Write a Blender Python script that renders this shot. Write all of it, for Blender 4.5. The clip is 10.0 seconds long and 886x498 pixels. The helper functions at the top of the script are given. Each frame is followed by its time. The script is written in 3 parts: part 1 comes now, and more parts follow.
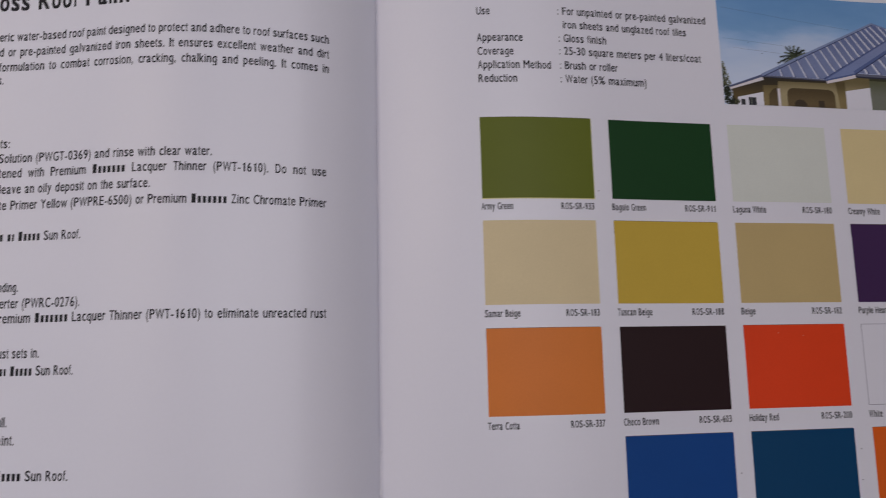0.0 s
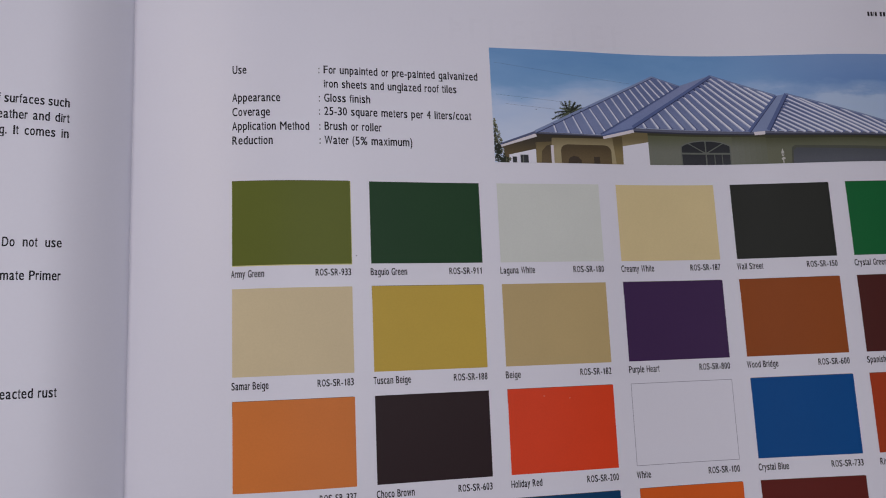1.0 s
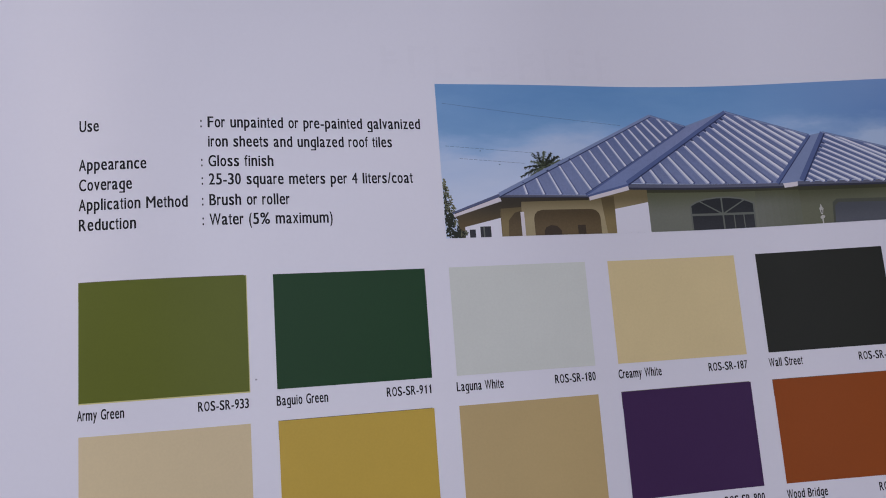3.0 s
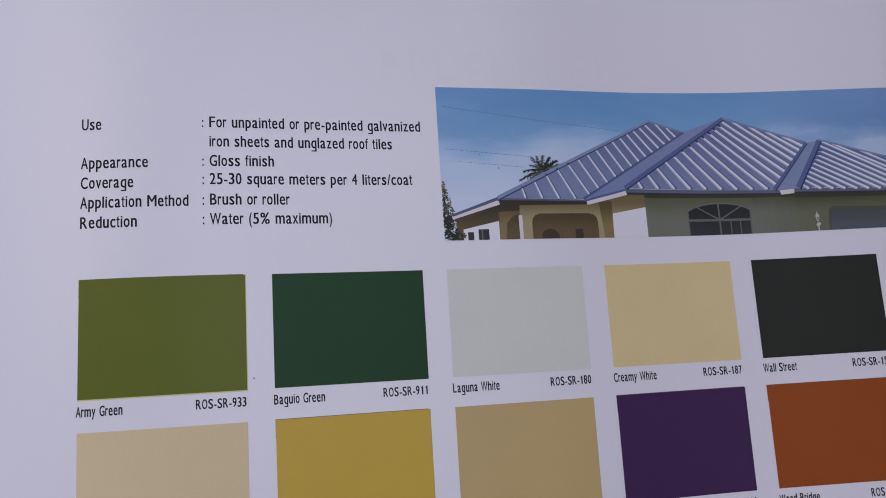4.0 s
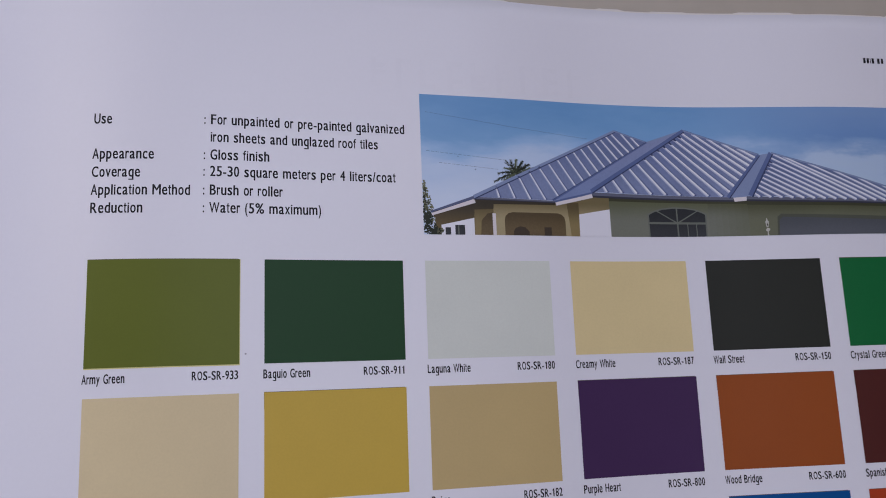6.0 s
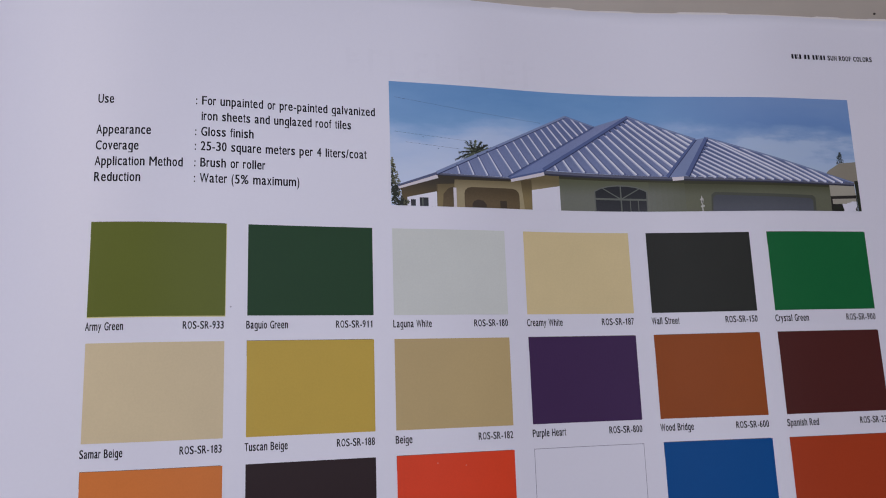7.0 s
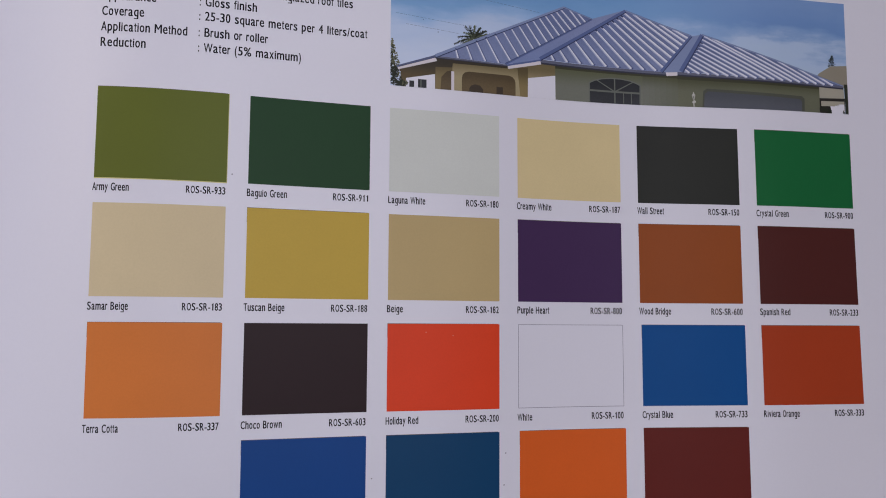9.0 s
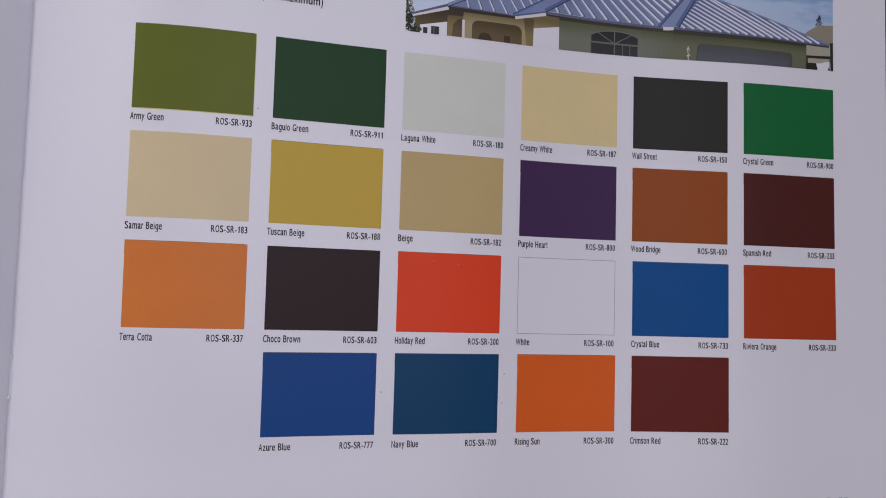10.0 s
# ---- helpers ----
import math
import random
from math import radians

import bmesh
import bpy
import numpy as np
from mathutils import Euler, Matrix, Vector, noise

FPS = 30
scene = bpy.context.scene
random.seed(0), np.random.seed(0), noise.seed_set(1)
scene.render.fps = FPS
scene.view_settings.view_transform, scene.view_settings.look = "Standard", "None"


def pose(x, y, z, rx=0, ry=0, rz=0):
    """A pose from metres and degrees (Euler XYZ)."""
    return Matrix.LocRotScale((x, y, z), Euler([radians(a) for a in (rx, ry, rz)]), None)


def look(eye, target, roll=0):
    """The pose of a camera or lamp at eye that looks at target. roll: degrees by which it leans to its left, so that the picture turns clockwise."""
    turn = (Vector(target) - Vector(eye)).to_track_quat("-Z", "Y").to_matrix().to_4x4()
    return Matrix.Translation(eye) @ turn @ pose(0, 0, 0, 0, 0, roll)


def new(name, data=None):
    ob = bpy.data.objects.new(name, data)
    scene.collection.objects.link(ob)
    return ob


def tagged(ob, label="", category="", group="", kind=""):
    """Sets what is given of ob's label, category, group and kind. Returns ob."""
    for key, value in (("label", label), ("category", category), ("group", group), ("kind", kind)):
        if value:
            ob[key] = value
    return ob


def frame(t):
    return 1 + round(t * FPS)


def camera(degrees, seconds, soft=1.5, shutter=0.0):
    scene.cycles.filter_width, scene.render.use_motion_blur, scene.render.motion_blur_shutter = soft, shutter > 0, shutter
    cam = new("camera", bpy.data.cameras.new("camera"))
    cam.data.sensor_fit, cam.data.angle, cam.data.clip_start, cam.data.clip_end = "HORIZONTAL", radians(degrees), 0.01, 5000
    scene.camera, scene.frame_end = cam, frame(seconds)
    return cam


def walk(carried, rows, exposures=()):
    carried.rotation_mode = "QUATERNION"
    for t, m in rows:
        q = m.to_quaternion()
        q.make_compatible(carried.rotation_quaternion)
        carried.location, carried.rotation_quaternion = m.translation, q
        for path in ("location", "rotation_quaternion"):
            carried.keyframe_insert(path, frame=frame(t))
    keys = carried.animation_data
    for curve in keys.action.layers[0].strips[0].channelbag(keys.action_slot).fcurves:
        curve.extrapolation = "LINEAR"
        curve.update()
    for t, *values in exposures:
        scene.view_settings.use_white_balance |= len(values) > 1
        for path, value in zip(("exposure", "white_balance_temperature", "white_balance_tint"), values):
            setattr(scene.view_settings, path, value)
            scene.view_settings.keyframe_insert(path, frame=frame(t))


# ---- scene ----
cam = camera(58.95, 10.0, soft=1.0, shutter=0.19)
# metres; the page's own origin is the upper left corner of the first swatch
TABLE = 0.75
LIFT = TABLE + 0.021
ROWS = [
    (0, -0.01633, -0.05902, 0.17202, 9.469, -2.183, -1.325),
    (0.3, 0.00115, -0.05900, 0.17333, 10.423, -2.299, -2.395),
    (0.5, 0.00974, -0.05465, 0.17197, 9.308, -3.396, -1.950),
    (0.8, 0.02610, -0.05010, 0.17261, 9.970, -4.021, -2.289),
    (1, 0.03162, -0.04473, 0.17288, 9.413, -4.505, -2.424),
    (1.2, 0.03648, -0.04462, 0.16821, 10.290, -4.398, -2.896),
    (1.5, 0.04431, -0.03850, 0.16012, 9.812, -4.924, -2.983),
    (1.8, 0.04510, -0.03419, 0.14630, 11.062, -4.895, -3.870),
    (2, 0.04283, -0.02615, 0.14272, 10.323, -4.797, -4.170),
    (2.2, 0.04357, -0.02466, 0.13829, 11.160, -4.207, -4.614),
    (2.5, 0.04332, -0.02166, 0.13212, 10.145, -4.823, -4.423),
    (2.8, 0.04639, -0.02101, 0.12985, 10.450, -4.769, -4.768),
    (3, 0.04476, -0.01925, 0.12959, 9.784, -5.524, -4.264),
    (4.5, 0.04483, -0.01927, 0.13157, 9.882, -5.770, -3.342),
    (5, 0.04501, -0.02013, 0.13250, 10.051, -5.942, -2.886),
    (5.5, 0.04419, -0.02184, 0.13477, 10.280, -6.399, -2.462),
    (7, 0.04886, -0.03684, 0.16033, 11.024, -7.350, -1.938),
    (7.3, 0.04948, -0.04080, 0.16190, 11.259, -7.386, -1.822),
    (7.5, 0.04919, -0.04131, 0.16362, 10.418, -7.468, -1.566),
    (7.7, 0.04914, -0.04531, 0.16451, 9.641, -7.581, -1.202),
    (8, 0.04898, -0.04923, 0.16473, 7.772, -7.699, -0.418),
    (8.5, 0.04880, -0.04923, 0.16523, 5.819, -7.819, 0.037),
    (9, 0.04892, -0.04928, 0.16511, 5.742, -7.854, 0.209),
    (9.3, 0.04836, -0.05063, 0.16884, 5.876, -7.823, 0.169),
    (9.5, 0.04792, -0.05130, 0.17170, 5.415, -7.817, 0.284),
    (9.7, 0.04669, -0.05660, 0.17443, 5.423, -7.961, 0.416),
    (9.8, 0.04621, -0.06018, 0.17607, 4.768, -7.867, 0.863),
    (10, 0.04522, -0.06032, 0.17824, 3.743, -8.050, 1.531),
]
EXPOSURES = [(0.0, 0.0, 6700, 13), (1.0, 0.15, 6440, 13), (2.5, 0.24, 6120, 15), (5.5, 0.25, 6050, 15), (7.5, 0.33, 6160, 15), (10.0, 0.34, 6370, 14)]
walk(cam, [(t, pose(x, y, z + LIFT, rx, ry, rz)) for t, x, y, z, rx, ry, rz in ROWS], EXPOSURES)

# ---- light: open shade under a bright veiled sky, part blocked by an added wall ----
world = bpy.data.worlds.new("sky")
scene.world = world
world.use_nodes = True
sky = world.node_tree.nodes.new("ShaderNodeTexSky")
sky.sky_type, sky.sun_disc = "NISHITA", False
sky.sun_elevation, sky.sun_rotation = radians(58), radians(-60)
sky.air_density, sky.dust_density = 1.0, 4.0
world.node_tree.links.new(sky.outputs[0], world.node_tree.nodes["Background"].inputs[0])
world.node_tree.nodes["Background"].inputs[1].default_value = 0.062
sun = new("sun", bpy.data.lights.new("sun", "SUN"))
sun.data.energy, sun.data.angle, sun.data.color = 0.85, radians(42), (0.97, 0.95, 1.0)
sun.matrix_world = look((0.5, 0.22, 1.4), (0, 0, 0))


# ---- materials ----
def lin(c):
    c /= 255
    return c / 12.92 if c <= 0.04045 else ((c + 0.055) / 1.055) ** 2.4


def rgb(r, g, b):
    return (lin(r), lin(g), lin(b))


def surface(name, colour, rough=0.4, spread=0.06, scale=40.0, fine=900.0, bump=0.0, bump_scale=400.0, specular=0.5, coat=0.0, metal=0.0):
    """A plain surface with cloudy and fine variation round its colour, in object space."""
    m = bpy.data.materials.new(name)
    m.use_nodes = True
    n, l = m.node_tree.nodes, m.node_tree.links
    b = n["Principled BSDF"]
    b.inputs["Roughness"].default_value, b.inputs["Specular IOR Level"].default_value = rough, specular
    b.inputs["Coat Weight"].default_value, b.inputs["Metallic"].default_value = coat, metal
    b.inputs["Coat Roughness"].default_value = 0.15
    place = n.new("ShaderNodeTexCoord")
    big, small = n.new("ShaderNodeTexNoise"), n.new("ShaderNodeTexNoise")
    big.inputs["Scale"].default_value, small.inputs["Scale"].default_value = scale, fine
    big.inputs["Detail"].default_value, small.inputs["Detail"].default_value = 3, 2
    add = n.new("ShaderNodeMath")
    add.operation = "MULTIPLY_ADD"
    add.inputs[1].default_value = 0.45
    mul = n.new("ShaderNodeMath")
    mul.operation, mul.inputs[1].default_value = "MULTIPLY", 0.55
    ramp = n.new("ShaderNodeMix")
    ramp.data_type = "RGBA"
    ramp.inputs[6].default_value = (*[max(c * (1 - spread * 2), 0) for c in colour], 1)
    ramp.inputs[7].default_value = (*[min(c * (1 + spread * 2), 1) for c in colour], 1)
    for t in (big, small):
        l.new(place.outputs["Object"], t.inputs["Vector"])
    l.new(big.outputs[0], mul.inputs[0])
    l.new(small.outputs[0], add.inputs[0])
    l.new(mul.outputs[0], add.inputs[2])
    l.new(add.outputs[0], ramp.inputs[0])
    l.new(ramp.outputs[2], b.inputs["Base Color"])
    if bump:
        bn, relief = n.new("ShaderNodeTexNoise"), n.new("ShaderNodeBump")
        bn.inputs["Scale"].default_value, bn.inputs["Detail"].default_value = bump_scale, 4
        relief.inputs["Strength"].default_value, relief.inputs["Distance"].default_value = bump, 0.001
        l.new(place.outputs["Object"], bn.inputs["Vector"])
        l.new(bn.outputs[0], relief.inputs["Height"])
        l.new(relief.outputs[0], b.inputs["Normal"])
    return m


def ink(name, r, g, b, spread=0.03, rough=0.38):
    """Offset ink on coated paper; the triple is the ink's own colour."""
    return surface(name, [c * 0.86 for c in rgb(r, g, b)], rough, spread, 90.0, 2600.0, 0.06, 60.0, specular=0.15)


PAPER = surface("coated_paper", (0.775, 0.775, 0.845), 0.36, 0.014, 22.0, 1500.0, 0.12, 38.0, coat=0.1)
PAPER_EDGE = surface("paper_edge", (0.83, 0.80, 0.77), 0.6, 0.03)
BLACK_INK = surface("black_ink", rgb(15, 15, 24), 0.5, 0.08, 300.0, 3000.0, specular=0.25)
COVER = surface("cover_board", rgb(28, 34, 66), 0.35, 0.05)
TABLE_TOP = surface("table_laminate", rgb(176, 168, 156), 0.45, 0.07, 7.0, 120.0, 0.05, 300.0)
WOOD = surface("painted_wood", rgb(150, 140, 126), 0.5, 0.05, 10.0, 200.0)
WALL_PAINT = surface("wall_paint", rgb(148, 144, 144), 0.7, 0.03, 3.0, 60.0, 0.05, 90.0)
FLOOR_TILE = surface("floor", rgb(150, 144, 136), 0.4, 0.06, 4.0, 60.0)


# ---- building blocks ----
def link_mesh(name, bm, material, parent=None, label="", smooth=False):
    me = bpy.data.meshes.new(name)
    bm.normal_update()
    bm.to_mesh(me)
    bm.free()
    me.materials.append(material)
    if smooth:
        for p in me.polygons:
            p.use_smooth = True
    ob = new(name, me)
    ob.parent = parent
    return tagged(ob, label)


def part(name, bm, material, parent, label="", smooth=False):
    return link_mesh(name, bm, material, parent, label, smooth)


def box(x0, x1, y0, y1, z0, z1, bevel=0.0):
    bm = bmesh.new()
    bmesh.ops.create_cube(bm, size=1)
    for v in bm.verts:
        v.co = Vector((x0 + (v.co.x + 0.5) * (x1 - x0), y0 + (v.co.y + 0.5) * (y1 - y0), z0 + (v.co.z + 0.5) * (z1 - z0)))
    if bevel:
        bmesh.ops.bevel(bm, geom=bm.edges[:], offset=bevel, segments=2, affect="EDGES")
    return bm


def thing(name, label, category, group="", kind=""):
    return tagged(new(name), label, category, group, kind)


# ---- ground, and two plain unseen walls added to block part of the sky ----
structure = lambda ob, label, cat: tagged(ob, label, cat, kind="structure")
structure(link_mesh("ground", box(-400, 400, -400, 400, -0.2, 0), FLOOR_TILE), "plain grey paved ground under the table", "ground")
# not a known part of the place: darkens the pages towards the right
structure(link_mesh("shade_wall_east", box(0.41, 0.55, -2.5, 1.4, 0, 1.6), WALL_PAINT), "unseen grey wall added to shade the table from the right", "wall")
structure(link_mesh("shade_wall_south", box(-2.0, 0.41, -1.4, -1.25, 0, 2.6), WALL_PAINT), "unseen grey wall added to block skylight from the south", "wall")

# ---- the table ----
table = thing("table", "plain grey beige laminate table under the catalogue", "table")
part("tabletop", box(-0.75, 0.40, -0.45, 0.42, TABLE - 0.03, TABLE, 0.003), TABLE_TOP, table)
for x in (-0.68, 0.3):
    for y in (-0.4, 0.31):
        part("leg", box(x, x + 0.06, y, y + 0.06, 0, TABLE - 0.03, 0.003), WOOD, table)

SPECK = surface("speck_on_table", rgb(60, 54, 50), 0.6)
for x, y, r in ((0.1945, 0.0623, 0.00032), (0.12, 0.083, 0.0003), (0.03, 0.074, 0.0003)):
    bm = bmesh.new()
    bmesh.ops.create_icosphere(bm, subdivisions=2, radius=r, matrix=Matrix.Translation((x, y, TABLE + r * 0.4)))
    for v in bm.verts:
        v.co += Vector((noise.noise(v.co * 3000), noise.noise(v.co * 3000 + Vector((5, 0, 0))), 0)) * r * 0.4
    tagged(link_mesh("grit", bm, SPECK), "dark grain of grit on the grey table", "grit", "grit on the table")

# ---- the lie of the two pages, in millimetres ----
GUTTER, RIGHT_EDGE, TOP, BOTTOM, WIDTH = -24.7, 194.6, 56.4, -223.0, 219.0
R_AT = (-24, -15, 0, 15, 30, 50, 70, 90, 110, 130, 150, 165, 180, 195)
R_SLOPE = (25.19, 16.34, 3.93, -5.95, -10.02, -8.4, -6.34, -9.62, -4.46, 1.93, 1.76, -3.48, -2.66, 0.93)
L_AT = (0, 7, 14, 22, 30, 40, 50, 65, 80, 95, 130)
L_SLOPE = (62.0, 44.0, 27.5, 16.5, 13.0, 7.5, -2.5, -11.0, -7.0, 0.0, -5.0)
r_u = np.arange(-25.0, 230.0, 0.5)
r_t = np.radians(np.interp(r_u, R_AT, R_SLOPE))
r_x, r_z = np.cumsum(np.cos(r_t)) * 0.5, np.cumsum(np.sin(r_t)) * 0.5
r_x, r_z = r_x - r_x[50], r_z - r_z[50]
l_s = np.arange(0.0, 240.0, 0.5)
l_t = np.radians(np.interp(l_s, L_AT, L_SLOPE))
l_x, l_z = -np.cumsum(np.cos(l_t)) * 0.5, np.cumsum(np.sin(l_t)) * 0.5
l_x, l_z = l_x - l_x[0], l_z - l_z[0]
GX, GZ = float(np.interp(GUTTER, r_u, r_x)), float(np.interp(GUTTER, r_u, r_z))
FLOOR_MM = -21.0


def warp(u, v):
    """How far the right page bulges towards its head and foot."""
    a, b = (u - 90) / 90, max(-1.9, min(1.2, v / 50))
    fade = max(0.0, min(1.0, (u - GUTTER) / 20))
    return fade * (b * (0.12 * a - 0.05 * a * a) + b * b * (-0.33 + 0.5 * a + 0.17 * a * a))


def on_right(u, v, up=0.0):
    return Vector((float(np.interp(u, r_u, r_x)), v, float(np.interp(u, r_u, r_z)) + warp(u, v) + up)) / 1000 + Vector((0, 0, LIFT))


def on_left(u, v, up=0.0):
    """u runs from minus the page's width to 0 at the gutter."""
    return Vector((GX + float(np.interp(-u, l_s, l_x)), v, GZ + float(np.interp(-u, l_s, l_z)) + up)) / 1000 + Vector((0, 0, LIFT))


def sheet(where, us, v0, v1, drop=0.0, rows=28, thick=0.14, corner=0.0, outer=1, ragged=0):
    """One leaf of paper, lying on the curve of its page; drop sinks it towards the table."""
    bm = bmesh.new()
    sides = []
    for off in (0.0, -thick):
        grid = []
        for u in us:
            cut = 0.0
            end = us[-1] if outer > 0 else us[0]
            if corner and abs(u - end) < corner:
                cut = corner - math.sqrt(max(corner ** 2 - (corner - abs(u - end)) ** 2, 0))
            col = []
            for j in range(rows + 1):
                v = v0 + cut + (v1 + (0.3 if ragged and noise.noise((u * 0.06, ragged * 7.3, 0)) > 0.05 else 0) - v0 - 2 * cut) * j / rows
                p = where(u, v, off)
                p.z = LIFT + (p.z - LIFT) * (1 - drop) + drop * (FLOOR_MM + 0.4) / 1000
                col.append(bm.verts.new(p))
            grid.append(col)
        sides.append(grid)
    top, low = sides
    n = len(us)
    for i in range(n - 1):
        for j in range(rows):
            bm.faces.new((top[i][j], top[i + 1][j], top[i + 1][j + 1], top[i][j + 1]))
            bm.faces.new((low[i][j], low[i][j + 1], low[i + 1][j + 1], low[i + 1][j]))
        bm.faces.new((top[i][0], low[i][0], low[i + 1][0], top[i + 1][0]))
        bm.faces.new((top[i][rows], top[i + 1][rows], low[i + 1][rows], low[i][rows]))
    for j in range(rows):
        bm.faces.new((top[0][j], top[0][j + 1], low[0][j + 1], low[0][j]))
        bm.faces.new((top[-1][j], low[-1][j], low[-1][j + 1], top[-1][j + 1]))
    for e in bm.edges:
        e.smooth = e.calc_face_angle(0.0) < 0.6
    return bm


def spread_us(a, b, step, round_end=1):
    us = list(np.linspace(a, b, int((b - a) / step) + 1))
    extra = [0.1, 0.3, 0.7, 1.3]
    return sorted(us + ([b - e for e in extra] if round_end > 0 else [a + e for e in extra]))


def flat(points, where, up, step=2.5):
    """A printed shape: corners in page millimetres, laid on the curve of the page."""
    bm = bmesh.new()
    bm.faces.new([bm.verts.new((u, v, 0)) for u, v in points])
    lo, hi = min(p[0] for p in points), max(p[0] for p in points)
    lov, hiv = min(p[1] for p in points), max(p[1] for p in points)
    u = math.ceil(lo / step) * step
    while u < hi - 1e-4:
        if u > lo + 1e-4:
            bmesh.ops.bisect_plane(bm, geom=bm.verts[:] + bm.edges[:] + bm.faces[:], plane_co=(u, 0, 0), plane_no=(1, 0, 0))
        u += step
    for k in range(1, int((hiv - lov) / 4) + 1 if hiv - lov > 5 else 0):
        if lov + k * 4 < hiv - 0.3:
            bmesh.ops.bisect_plane(bm, geom=bm.verts[:] + bm.edges[:] + bm.faces[:], plane_co=(0, lov + k * 4, 0), plane_no=(0, 1, 0))
    for v in bm.verts:
        v.co = where(v.co.x, v.co.y, up)
    bmesh.ops.recalc_face_normals(bm, faces=bm.faces[:])
    bm.normal_update()
    if sum(f.normal.z for f in bm.faces) < 0:
        bmesh.ops.reverse_faces(bm, faces=bm.faces[:])
    return bm


def join(target, other):
    me = bpy.data.meshes.new("joined")
    other.to_mesh(me)
    other.free()
    target.from_mesh(me)
    bpy.data.meshes.remove(me)
    return target


# widths of a narrow grotesque, in thousandths of its body, laid on the letters of the built-in font
ADVANCE = {}
for letters, wide in (
    ("ijl", 236), ("ft", 290), ("r", 345), ("cksvxyz", 500), ("abdeghnopqu", 550), ("m", 830), ("w", 735),
    ("I", 270), ("J", 480), ("EFLTZ", 560), ("ABKPSVXY", 620), ("CDHNRU", 660), ("GOQ", 680), ("M", 820), ("W", 900),
    ("0123456789", 550), (" ", 350), (".,:;'", 262), ("-", 380), ("()", 320), ("/", 330), ("%", 850),
):
    for ch in letters:
        ADVANCE[ch] = wide
CAP = 0.729  # body height for which a line's capital size is given
TALL_X, FONT_X, FONT_CAP = 0.507, 0.449, 0.682
GLYPHS = {}


def heavier(me, weight):
    """The points of a flat letter, its outline moved outwards: by weight sideways, by a third of it up and down."""
    edges, moved = {}, [Vector((0, 0)) for _ in me.vertices]
    for p in me.polygons:
        for pair in p.edge_keys:
            edges[pair] = edges.get(pair, 0) + 1
    for p in me.polygons:
        n = len(p.vertices)
        for k in range(n):
            i, j = p.vertices[k], p.vertices[(k + 1) % n]
            if edges[min(i, j), max(i, j)] == 1:
                d = (me.vertices[j].co - me.vertices[i].co).to_2d().normalized()
                for e in (i, j):
                    moved[e] += Vector((d.y, -d.x))
    points = []
    for w, m in zip(me.vertices, moved):
        m = m.normalized() if m.length > 0.2 else Vector((0, 0))
        side = 1 if m.x > 0.25 else -1 if m.x < -0.25 else m.x * 4
        points.append((w.co.x + side * weight, w.co.y + m.y * weight / 3))
    return points


def glyph(ch, weight):
    """One letter of the built-in font as points and faces, its lower case raised to a narrow grotesque's; x runs from 0 to 1."""
    if ch == "1":
        w = weight * 3
        return [(0.5 - w, 0), (0.8, 0), (0.8, FONT_CAP), (0.62, FONT_CAP), (0.56, 0.63), (0.24, 0.57), (0.24, 0.50 - w / 2), (0.5 - w, 0.52)], [tuple(range(8))]
    if ch == "t":
        return [(0.27, 0.12), (0.34, 0.03), (0.5, -0.009), (0.96, 0.0), (0.96, 0.085), (0.7, 0.088), (0.64, 0.13), (0.64, 0.425), (0.98, 0.425), (0.98, TALL_X), (0.64, TALL_X), (0.64, 0.645), (0.27, 0.62), (0.27, TALL_X), (0.0, TALL_X), (0.0, 0.425), (0.27, 0.425)], [tuple(range(17))]
    if ch == "f":
        return [(0.27, 0.0), (0.64, 0.0), (0.64, 0.425), (0.98, 0.425), (0.98, TALL_X), (0.64, TALL_X), (0.64, 0.57), (0.72, 0.605), (1.0, 0.605), (1.0, 0.69), (0.6, 0.69), (0.38, 0.65), (0.27, 0.57), (0.27, TALL_X), (0.0, TALL_X), (0.0, 0.425), (0.27, 0.425)], [tuple(range(17))]
    if (ch, weight) not in GLYPHS:
        data = bpy.data.curves.new("type", "FONT")
        data.body, data.resolution_u = "q" if ch == "g" else ch, 4
        ob = new("type", data)
        me = bpy.data.meshes.new_from_object(ob.evaluated_get(bpy.context.evaluated_depsgraph_get()))
        bpy.data.objects.remove(ob)
        bpy.data.curves.remove(data)
        outline = heavier(me, weight)
        faces = [tuple(p.vertices) for p in me.polygons]
        bpy.data.meshes.remove(me)
        if ch == "g":
            # a single-storey g: the q's tail with a hook to the left
            stem = min(x for x, y in outline if y < -0.12)
            left, k = min(x for x, y in outline), len(outline)
            low = min(y for x, y in outline)
            outline += [(left + 0.02, low), (stem, low), (stem, low + 0.08), (left + 0.02, low + 0.08)]
            faces.append((k, k + 1, k + 2, k + 3))
        x0, x1 = min(p[0] for p in outline), max(p[0] for p in outline)
        points = []
        for x, y in outline:
            if ch.islower():
                if y < 0:
                    y *= 0.92
                elif y < FONT_X:
                    y *= TALL_X / FONT_X
                else:
                    y = TALL_X + (y - FONT_X) * (FONT_CAP - TALL_X) / (FONT_CAP - FONT_X)
            points.append(((x - x0) / (x1 - x0), y))
        GLYPHS[ch, weight] = points, faces
    return GLYPHS[ch, weight]


